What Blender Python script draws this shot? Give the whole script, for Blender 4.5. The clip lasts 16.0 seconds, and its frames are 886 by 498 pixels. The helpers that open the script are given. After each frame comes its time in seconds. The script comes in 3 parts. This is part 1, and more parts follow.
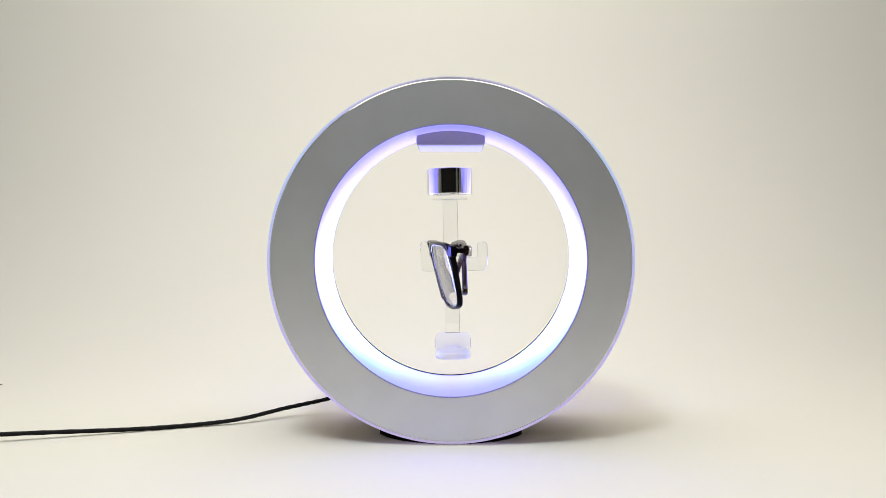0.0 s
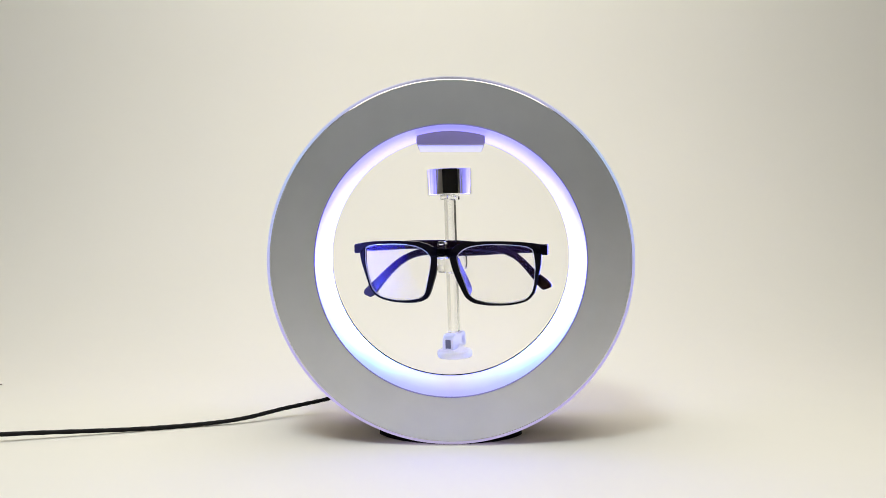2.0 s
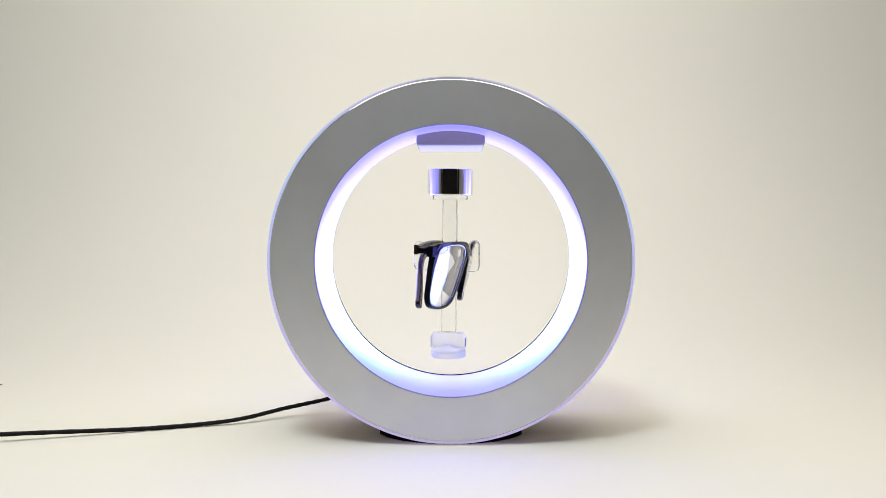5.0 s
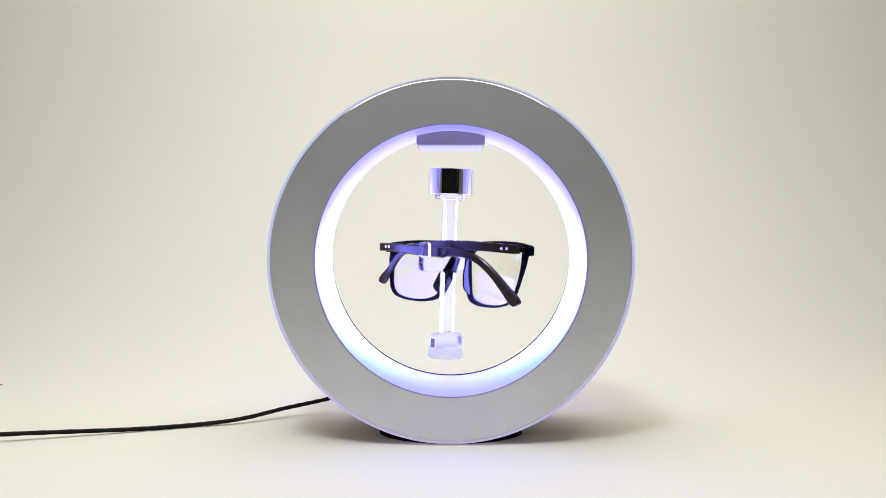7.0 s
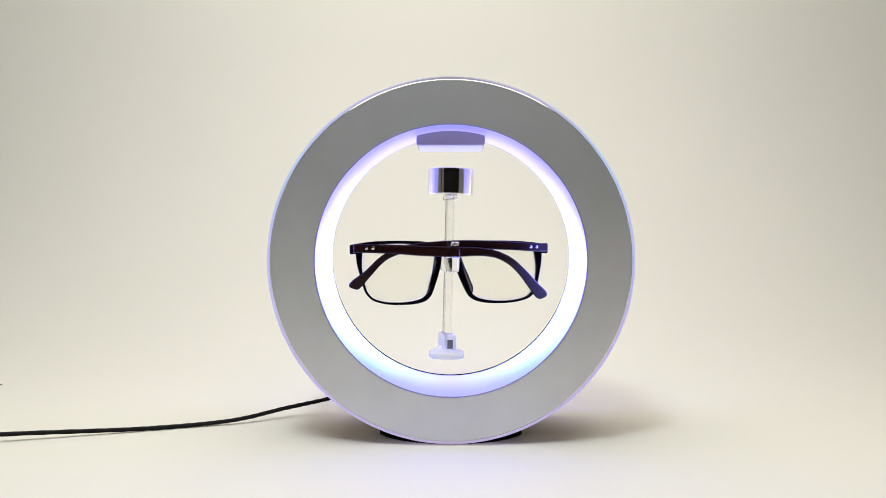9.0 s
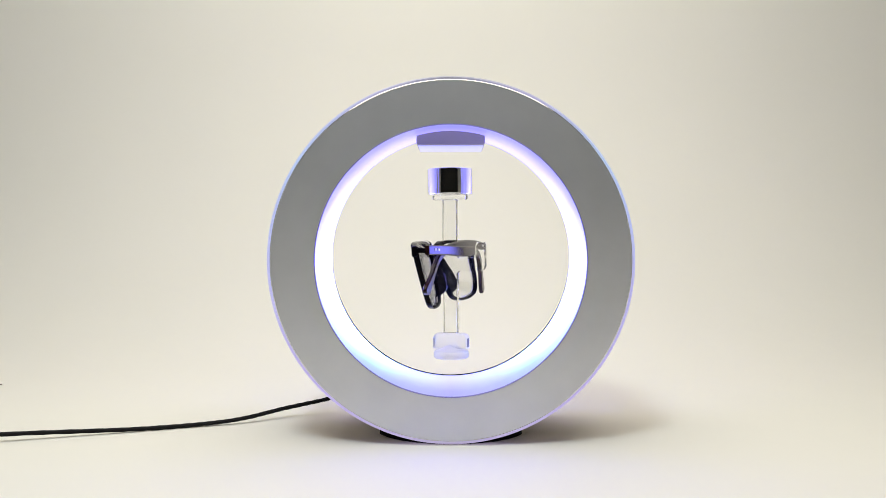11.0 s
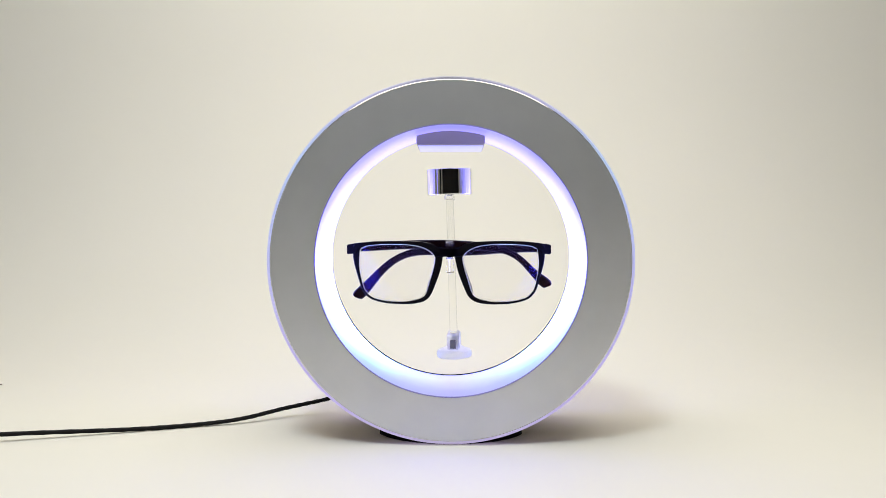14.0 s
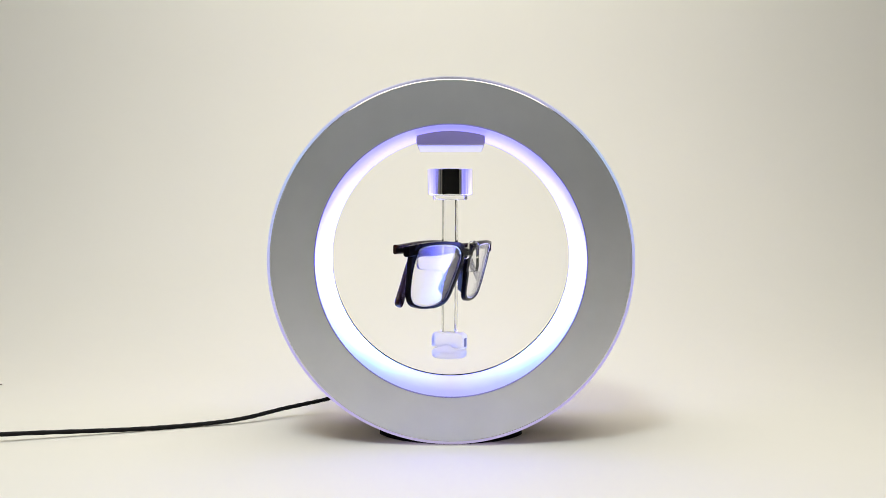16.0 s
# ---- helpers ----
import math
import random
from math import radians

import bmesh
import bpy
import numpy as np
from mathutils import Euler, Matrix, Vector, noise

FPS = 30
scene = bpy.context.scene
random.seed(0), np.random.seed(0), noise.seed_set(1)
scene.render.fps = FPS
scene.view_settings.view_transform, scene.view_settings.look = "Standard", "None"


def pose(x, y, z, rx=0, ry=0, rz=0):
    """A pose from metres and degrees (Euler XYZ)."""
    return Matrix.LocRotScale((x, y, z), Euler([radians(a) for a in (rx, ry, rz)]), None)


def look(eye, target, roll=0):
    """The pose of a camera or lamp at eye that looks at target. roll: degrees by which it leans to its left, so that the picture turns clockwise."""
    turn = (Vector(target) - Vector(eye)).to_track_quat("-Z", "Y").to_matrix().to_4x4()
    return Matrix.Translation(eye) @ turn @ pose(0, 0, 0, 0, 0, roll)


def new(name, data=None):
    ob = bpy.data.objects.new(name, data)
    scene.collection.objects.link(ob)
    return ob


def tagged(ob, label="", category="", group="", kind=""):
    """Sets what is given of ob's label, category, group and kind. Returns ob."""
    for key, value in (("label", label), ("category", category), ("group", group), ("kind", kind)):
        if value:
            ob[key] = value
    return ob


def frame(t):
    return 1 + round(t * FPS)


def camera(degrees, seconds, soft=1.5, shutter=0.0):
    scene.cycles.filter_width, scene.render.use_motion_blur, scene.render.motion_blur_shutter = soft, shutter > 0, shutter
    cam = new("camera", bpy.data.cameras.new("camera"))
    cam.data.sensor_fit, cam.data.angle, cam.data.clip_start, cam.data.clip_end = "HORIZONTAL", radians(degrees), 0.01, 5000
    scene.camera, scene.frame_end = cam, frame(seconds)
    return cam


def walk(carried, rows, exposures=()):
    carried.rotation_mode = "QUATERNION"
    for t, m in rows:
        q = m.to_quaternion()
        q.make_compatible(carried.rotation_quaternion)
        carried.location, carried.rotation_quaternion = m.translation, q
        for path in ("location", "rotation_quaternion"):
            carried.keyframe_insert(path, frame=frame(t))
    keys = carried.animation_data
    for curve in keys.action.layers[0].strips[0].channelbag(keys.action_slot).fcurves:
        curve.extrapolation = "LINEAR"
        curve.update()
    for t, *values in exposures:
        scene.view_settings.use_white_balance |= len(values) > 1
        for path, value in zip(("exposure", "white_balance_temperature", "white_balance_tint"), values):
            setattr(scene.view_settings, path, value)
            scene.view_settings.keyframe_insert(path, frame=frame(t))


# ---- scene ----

# camera: it stands still before the ring
LENS = 58.1
EYE = (0.0, -0.5064, 0.1370)
cam = camera(LENS, 16.0, soft=0.62)
CAM = pose(*EYE, 90 - 1.28, 0, 0.55)
walk(cam, [(0, CAM), (16, CAM)], exposures=[(0, 0.0), (16, 0.0)])

# light: a soft lamp hangs overhead, the ring glows by itself, the room around is dim
world = bpy.data.worlds.new("room")
world.use_nodes = True
world.node_tree.nodes["Background"].inputs["Color"].default_value = (1.0, 0.95, 0.86, 1)
world.node_tree.nodes["Background"].inputs["Strength"].default_value = 0.25
scene.world = world


def area(name, eye, target, size, watts, colour):
    lamp = bpy.data.lights.new(name, "AREA")
    lamp.shape, lamp.size, lamp.energy, lamp.color = "DISK", size, watts, colour
    ob = new(name, lamp)
    ob.matrix_world = look(eye, target)
    return ob


# a broad warm lamp overhead and a small cool one, before the ring and a little to its left, that draws the shadow
area("room_lamp", (-0.01, 0.01, 0.82), (0.0, 0.16, 0.0), 1.0, 6.8, (1.0, 0.930, 0.80))
area("key_lamp", (-0.18, -0.46, 1.06), (-0.03, 0.32, 0.05), 0.25, 4.7, (0.86, 0.985, 1.10))

# ---- materials ----


def material(name, colour=(0.8, 0.8, 0.8), rough=0.5, metal=0.0, ior=1.5):
    m = bpy.data.materials.new(name)
    m.use_nodes = True
    b = m.node_tree.nodes["Principled BSDF"]
    b.inputs["Base Color"].default_value = (*colour, 1)
    b.inputs["Roughness"].default_value = rough
    b.inputs["Metallic"].default_value = metal
    b.inputs["IOR"].default_value = ior
    return m, m.node_tree, b


def noise_to(tree, scale, lo, hi, socket, detail=4.0, stretch=None):
    """Varies a colour or value socket between lo and hi with noise of that scale in object space."""
    n = tree.nodes
    co = n.new("ShaderNodeTexCoord")
    nz = n.new("ShaderNodeTexNoise")
    nz.inputs["Scale"].default_value, nz.inputs["Detail"].default_value = scale, detail
    src = co.outputs["Object"]
    if stretch:
        mp = n.new("ShaderNodeMapping")
        mp.inputs["Scale"].default_value = stretch
        tree.links.new(src, mp.inputs["Vector"])
        src = mp.outputs["Vector"]
    tree.links.new(src, nz.inputs["Vector"])
    ramp = n.new("ShaderNodeValToRGB")
    ramp.color_ramp.elements[0].position, ramp.color_ramp.elements[1].position = 0.3, 0.7
    for e, c in zip(ramp.color_ramp.elements, (lo, hi)):
        e.color = (*c, 1) if isinstance(c, tuple) else (c, c, c, 1)
    tree.links.new(nz.outputs["Fac"], ramp.inputs["Fac"])
    tree.links.new(ramp.outputs["Color"], socket)
    return nz


def relief(tree, bsdf, scale, strength, distance=0.0005):
    n = tree.nodes
    co = n.new("ShaderNodeTexCoord")
    nz = n.new("ShaderNodeTexNoise")
    nz.inputs["Scale"].default_value, nz.inputs["Detail"].default_value = scale, 5
    bump = n.new("ShaderNodeBump")
    bump.inputs["Strength"].default_value, bump.inputs["Distance"].default_value = strength, distance
    tree.links.new(co.outputs["Object"], nz.inputs["Vector"])
    tree.links.new(nz.outputs["Fac"], bump.inputs["Height"])
    tree.links.new(bump.outputs["Normal"], bsdf.inputs["Normal"])


PAPER, t_, b_ = material("matte_paper", (0.74, 0.72, 0.66), 0.85)
noise_to(t_, 3.0, (0.73, 0.715, 0.655), (0.755, 0.735, 0.675), b_.inputs["Base Color"])
relief(t_, b_, 9.0, 0.25, 0.004)

DARK_WALL, t_, b_ = material("dim_wall", (0.02, 0.018, 0.017), 0.9)
noise_to(t_, 6.0, (0.017, 0.015, 0.014), (0.024, 0.022, 0.020), b_.inputs["Base Color"])

PALE_WALL, t_, b_ = material("cream_bounce", (0.76, 0.72, 0.65), 0.9)
noise_to(t_, 5.0, (0.74, 0.70, 0.63), (0.78, 0.74, 0.67), b_.inputs["Base Color"])

SILVER, t_, b_ = material("silver_lacquer", (0.72, 0.725, 0.75), 0.42, 0.85)
noise_to(t_, 900.0, 0.40, 0.46, b_.inputs["Roughness"])
noise_to(t_, 28.0, (0.69, 0.695, 0.72), (0.75, 0.755, 0.78), b_.inputs["Base Color"], 5.0)

CHROME, t_, b_ = material("chrome", (0.86, 0.86, 0.88), 0.03, 1.0)
noise_to(t_, 200.0, 0.02, 0.05, b_.inputs["Roughness"])
n_, bump_ = t_.nodes.new("ShaderNodeTexNoise"), t_.nodes.new("ShaderNodeBump")
co_, map_ = t_.nodes.new("ShaderNodeTexCoord"), t_.nodes.new("ShaderNodeMapping")
map_.inputs["Scale"].default_value = (1, 1, 0.01)
n_.inputs["Scale"].default_value, n_.inputs["Detail"].default_value = 260.0, 2.0
bump_.inputs["Strength"].default_value, bump_.inputs["Distance"].default_value = 0.7, 0.0010
t_.links.new(co_.outputs["Object"], map_.inputs["Vector"])
t_.links.new(map_.outputs["Vector"], n_.inputs["Vector"])
t_.links.new(n_.outputs["Fac"], bump_.inputs["Height"])
t_.links.new(bump_.outputs["Normal"], b_.inputs["Normal"])

RUBBER, t_, b_ = material("black_rubber", (0.003, 0.003, 0.003), 0.8)
b_.inputs["Specular IOR Level"].default_value = 0.1
noise_to(t_, 400.0, 0.6, 0.8, b_.inputs["Roughness"])

BRAID, t_, b_ = material("black_braid", (0.005, 0.005, 0.005), 0.75)
b_.inputs["Specular IOR Level"].default_value = 0.2
noise_to(t_, 700.0, (0.003, 0.003, 0.003), (0.008, 0.008, 0.009), b_.inputs["Base Color"])

FRAME, t_, b_ = material("black_acetate", (0.003, 0.0025, 0.004), 0.14)
b_.inputs["Specular IOR Level"].default_value = 0.045
noise_to(t_, 300.0, 0.10, 0.18, b_.inputs["Roughness"])

PAD, t_, b_ = material("polished_acetate", (0.006, 0.005, 0.008), 0.12)
b_.inputs["Specular IOR Level"].default_value = 0.32
noise_to(t_, 300.0, 0.08, 0.16, b_.inputs["Roughness"])

TEMPLE, t_, b_ = material("dark_brown_satin", (0.015, 0.004, 0.004), 0.22)
b_.inputs["Specular IOR Level"].default_value = 0.34
noise_to(t_, 90.0, (0.010, 0.0024, 0.0024), (0.022, 0.005, 0.0045), b_.inputs["Base Color"], 5.0, (0.3, 3.0, 3.0))

PRINT, t_, b_ = material("grey_print", (0.25, 0.25, 0.27), 0.5)
STEEL, t_, b_ = material("steel_rivet", (0.75, 0.75, 0.77), 0.2, 1.0)
noise_to(t_, 300.0, 0.15, 0.3, b_.inputs["Roughness"])

ACRYLIC, t_, b_ = material("clear_acrylic", (1.0, 1.0, 1.0), 0.02, 0.0, 1.49)
b_.inputs["Transmission Weight"].default_value = 1.0
noise_to(t_, 120.0, 0.0, 0.05, b_.inputs["Roughness"])


# frosted white that paints the glint along the lens edges
EDGE_GLINT, t_, b_ = material("pale_edge_glint", (1.0, 1.0, 1.0), 0.5, 0.0, 1.35)
b_.inputs["Transmission Weight"].default_value = 0.6
noise_to(t_, 60.0, 0.48, 0.56, b_.inputs["Roughness"])

FOOT, t_, b_ = material("milky_acrylic", (1.0, 1.0, 1.0), 0.35, 0.0, 1.2)
b_.inputs["Transmission Weight"].default_value = 0.85
noise_to(t_, 60.0, 0.32, 0.42, b_.inputs["Roughness"])

SLOT, t_, b_ = material("grey_slot", (0.16, 0.15, 0.17), 0.6)
noise_to(t_, 500.0, 0.5, 0.7, b_.inputs["Roughness"])


def coated_lens():
    """Thin clear lens whose coating reflects blue."""
    m = bpy.data.materials.new("coated_lens")
    m.use_nodes = True
    t = m.node_tree
    t.nodes.remove(t.nodes["Principled BSDF"])
    clear, gloss, both = t.nodes.new("ShaderNodeBsdfTransparent"), t.nodes.new("ShaderNodeBsdfGlossy"), t.nodes.new("ShaderNodeAddShader")
    clear.inputs["Color"].default_value = (0.975, 0.975, 0.95, 1)
    gloss.inputs["Color"].default_value = (0.0035, 0.003, 0.030, 1)
    gloss.inputs["Roughness"].default_value = 0.03
    t.links.new(clear.outputs[0], both.inputs[0])
    t.links.new(gloss.outputs[0], both.inputs[1])
    # a glancing view sees the plain glossy surface
    graze, power, bright, mix = t.nodes.new("ShaderNodeLayerWeight"), t.nodes.new("ShaderNodeMath"), t.nodes.new("ShaderNodeBsdfGlossy"), t.nodes.new("ShaderNodeMixShader")
    graze.inputs["Blend"].default_value = 0.5
    power.operation = "POWER"
    power.inputs[1].default_value = 3.5
    bright.inputs["Color"].default_value = (0.95, 0.95, 1.0, 1)
    bright.inputs["Roughness"].default_value = 0.03
    t.links.new(graze.outputs["Facing"], power.inputs[0])
    t.links.new(power.outputs[0], mix.inputs[0])
    t.links.new(both.outputs[0], mix.inputs[1])
    t.links.new(bright.outputs[0], mix.inputs[2])
    t.links.new(mix.outputs[0], t.nodes["Material Output"].inputs["Surface"])
    return m


LENS_GLASS = coated_lens()


def glow(name, stops, strength, depth_stops=None):
    """Milky diffuser lit from inside by coloured diodes round the ring, also the painted light under the housing;
    stops: (turn 0..1, colour), the turn counted from below the middle by way of the side. The ring's axis is the
    object's y, its middle the origin."""
    m, t, b = material(name, (0.26, 0.26, 0.28), 0.35)
    n = t.nodes
    co, sep = n.new("ShaderNodeTexCoord"), n.new("ShaderNodeSeparateXYZ")
    t.links.new(co.outputs["Object"], sep.inputs[0])
    side = n.new("ShaderNodeMath")
    side.operation = "ABSOLUTE"
    t.links.new(sep.outputs["X"], side.inputs[0])
    down = n.new("ShaderNodeMath")
    down.operation = "MULTIPLY"
    down.inputs[1].default_value = -1
    t.links.new(sep.outputs["Z"], down.inputs[0])
    turn = n.new("ShaderNodeMath")
    turn.operation = "ARCTAN2"
    t.links.new(side.outputs[0], turn.inputs[0])
    t.links.new(down.outputs[0], turn.inputs[1])
    part_ = n.new("ShaderNodeMath")
    part_.operation = "DIVIDE"
    part_.inputs[1].default_value = math.pi
    t.links.new(turn.outputs[0], part_.inputs[0])
    ramp = n.new("ShaderNodeValToRGB")
    els = ramp.color_ramp.elements
    while len(els) < len(stops):
        els.new(0.5)
    for e, (p, c) in zip(els, stops):
        e.position, e.color = p, (*c, 1)
    t.links.new(part_.outputs[0], ramp.inputs["Fac"])
    colour = ramp.outputs["Color"]
    t.links.new(colour, b.inputs["Emission Color"])
    if depth_stops:
        mr = n.new("ShaderNodeMapRange")
        mr.inputs["From Min"].default_value, mr.inputs["From Max"].default_value = depth_stops[0][0], depth_stops[-1][0]
        t.links.new(sep.outputs["Y"], mr.inputs["Value"])
        dr = n.new("ShaderNodeValToRGB")
        de = dr.color_ramp.elements
        span = depth_stops[-1][0] - depth_stops[0][0]
        while len(de) < len(depth_stops):
            de.new(0.5)
        for e, (p, v) in zip(de, depth_stops):
            e.position, e.color = (p - depth_stops[0][0]) / span, (v, v, v, 1)
        t.links.new(mr.outputs[0], dr.inputs["Fac"])
        mul = n.new("ShaderNodeMath")
        mul.operation = "MULTIPLY"
        mul.inputs[1].default_value = strength
        t.links.new(dr.outputs["Color"], mul.inputs[0])
        t.links.new(mul.outputs[0], b.inputs["Emission Strength"])
    else:
        b.inputs["Emission Strength"].default_value = strength
    return m


# ---- mesh helpers ----


def mesh_of(name, bm, mat, smooth=True, angle=35):
    bmesh.ops.recalc_face_normals(bm, faces=bm.faces[:])
    me = bpy.data.meshes.new(name)
    if smooth:
        for f in bm.faces:
            f.smooth = True
        for e in bm.edges:
            e.smooth = not (len(e.link_faces) == 2 and e.calc_face_angle(0) > radians(angle))
    bm.to_mesh(me)
    bm.free()
    me.materials.append(mat)
    return me


def part(name, bm, mat, parent, label="", at=None, angle=35):
    ob = new(name, mesh_of(name, bm, mat, True, angle))
    ob.parent = parent
    if at is not None:
        ob.matrix_basis = at
    return tagged(ob, label) if label else ob


def thing(name, m, label, category, group="", kind=""):
    ob = new(name)
    ob.empty_display_size = 0.02
    ob.matrix_basis = m
    return tagged(ob, label, category, group, kind)


def lathe(profile, n=128, axis="y"):
    """A closed ring or solid turned from a closed list of (radius, along)."""
    bm = bmesh.new()
    rows = []
    for i in range(n):
        a = 2 * math.pi * i / n
        c, s = math.cos(a), math.sin(a)
        rows.append([bm.verts.new((r * c, h, r * s) if axis == "y" else (r * c, r * s, h)) for r, h in profile])
    k = len(profile)
    for i in range(n):
        p, q = rows[i], rows[(i + 1) % n]
        for j in range(k):
            bm.faces.new((p[j], p[(j + 1) % k], q[(j + 1) % k], q[j]))
    bmesh.ops.remove_doubles(bm, verts=bm.verts[:], dist=1e-6)
    return bm


def box(x0, x1, y0, y1, z0, z1, bevel=0.0, seg=2):
    bm = bmesh.new()
    bmesh.ops.create_cube(bm, size=1)
    for v in bm.verts:
        v.co = (x0 + (v.co.x + 0.5) * (x1 - x0), y0 + (v.co.y + 0.5) * (y1 - y0), z0 + (v.co.z + 0.5) * (z1 - z0))
    if bevel:
        bmesh.ops.bevel(bm, geom=bm.edges[:], offset=bevel, segments=seg, profile=0.5, affect="EDGES")
    return bm


def spline(points, n):
    """Points along a smooth curve (Catmull-Rom) through the given ones, of any number of values each."""
    p = [np.array(q, float) for q in points]
    p = [2 * p[0] - p[1]] + p + [2 * p[-1] - p[-2]]
    out = []
    for i in range(1, len(p) - 2):
        for k in range(n):
            t = k / n
            out.append(0.5 * (2 * p[i] + (p[i + 1] - p[i - 1]) * t + (2 * p[i - 1] - 5 * p[i] + 4 * p[i + 1] - p[i + 2]) * t * t
                              + (3 * p[i] - p[i - 1] - 3 * p[i + 1] + p[i + 2]) * t ** 3))
    return out + [p[-2]]


def slab(outline, y0, y1, bevel=0.0, seg=2, axis="y"):
    """A flat plate with that outline in x and z (axis y) or in y and z (axis x), from y0 to y1 along the axis."""
    bm = bmesh.new()
    place = (lambda a, b, d: (a, d, b)) if axis == "y" else (lambda a, b, d: (d, a, b))
    low = [bm.verts.new(place(a, b, y0)) for a, b in outline]
    high = [bm.verts.new(place(a, b, y1)) for a, b in outline]
    k = len(outline)
    for i in range(k):
        bm.faces.new((low[i], low[(i + 1) % k], high[(i + 1) % k], high[i]))
    bm.faces.new(low)
    bm.faces.new(high[::-1])
    if bevel:
        rim = [e for e in bm.edges if (e.verts[0] in low) == (e.verts[1] in low)]
        bmesh.ops.bevel(bm, geom=rim, offset=bevel, segments=seg, profile=0.5, affect="EDGES", clamp_overlap=True)
    return bm


def tube(points, radius, n=10):
    """A round rod along a list of places; radius may be a function of the index."""
    bm = bmesh.new()
    pts = [Vector(p) for p in points]
    rows = []
    for i, p in enumerate(pts):
        d = (pts[min(i + 1, len(pts) - 1)] - pts[max(i - 1, 0)]).normalized()
        side = d.cross(Vector((0, 0, 1))).normalized()
        up = side.cross(d)
        r = radius(i) if callable(radius) else radius
        rows.append([bm.verts.new(p + r * (math.cos(a) * side + math.sin(a) * up)) for a in (2 * math.pi * k / n for k in range(n))])
    for p, q in zip(rows, rows[1:]):
        for k in range(n):
            bm.faces.new((p[k], p[(k + 1) % n], q[(k + 1) % n], q[k]))
    bm.faces.new(rows[0])
    bm.faces.new(rows[-1][::-1])
    return bm


# ---- the setting: a paper sweep in a dim room ----


def sweep():
    """One sheet of paper: flat on the table, then curving up into the background."""
    flat, rad, top = 0.20, 0.42, 1.6
    prof = [(-1.2 + 0.1 * i, 0.0) for i in range(14)] + [(flat + rad * math.sin(a), rad - rad * math.cos(a)) for a in (math.pi / 2 * k / 24 for k in range(25))]
    prof += [(flat + rad, rad + (top - rad) * k / 6) for k in range(1, 7)]
    bm = bmesh.new()
    xs = [-1.3 + 0.1 * i for i in range(27)]
    grid = [[bm.verts.new((x, y, z)) for x in xs] for y, z in prof]
    under = [[bm.verts.new((x, y + 0.002 * (1 if z > 0.3 else 0), z - 0.002)) for x in xs] for y, z in prof]
    for g in (grid, under):
        for a, b in zip(g, g[1:]):
            for i in range(len(xs) - 1):
                bm.faces.new((a[i], a[i + 1], b[i + 1], b[i]))
    ob = new("ground", mesh_of("ground", bm, PAPER))
    return tagged(ob, "cream matte paper sheet curving up into the backdrop", "backdrop", kind="structure")


sweep()


def room():
    # unseen room closed round the set; pale sides and ceiling added for warm bounce
    for name, b in (("wall_back", (-1.4, 1.4, 0.72, 0.76, -0.05, 2.2)), ("wall_left", (-1.44, -1.4, -1.5, 0.76, -0.05, 2.2)),
                    ("wall_right", (1.4, 1.44, -1.5, 0.76, -0.05, 2.2)), ("wall_front", (-1.44, 1.44, -1.54, -1.5, -0.05, 2.2)),
                    ("ceiling", (-1.44, 1.44, -1.54, 0.76, 2.2, 2.24)), ("floor", (-1.44, 1.44, -1.54, 0.76, -0.08, -0.05))):
        ob = new(name, mesh_of(name, box(*b), DARK_WALL if name in ("wall_front", "floor") else PALE_WALL))
        tagged(ob, "plain dark wall behind the camera" if name == "wall_front" else "plain dark floor of the room" if name == "floor" else "unseen plain cream surface added to bounce warm light", name.split("_")[0], kind="structure")


room()

# ---- the levitation ring ----
RING_Z = 0.1179
DEPTH = 0.087
R_OUT, R_IN = 0.1153, 0.0869


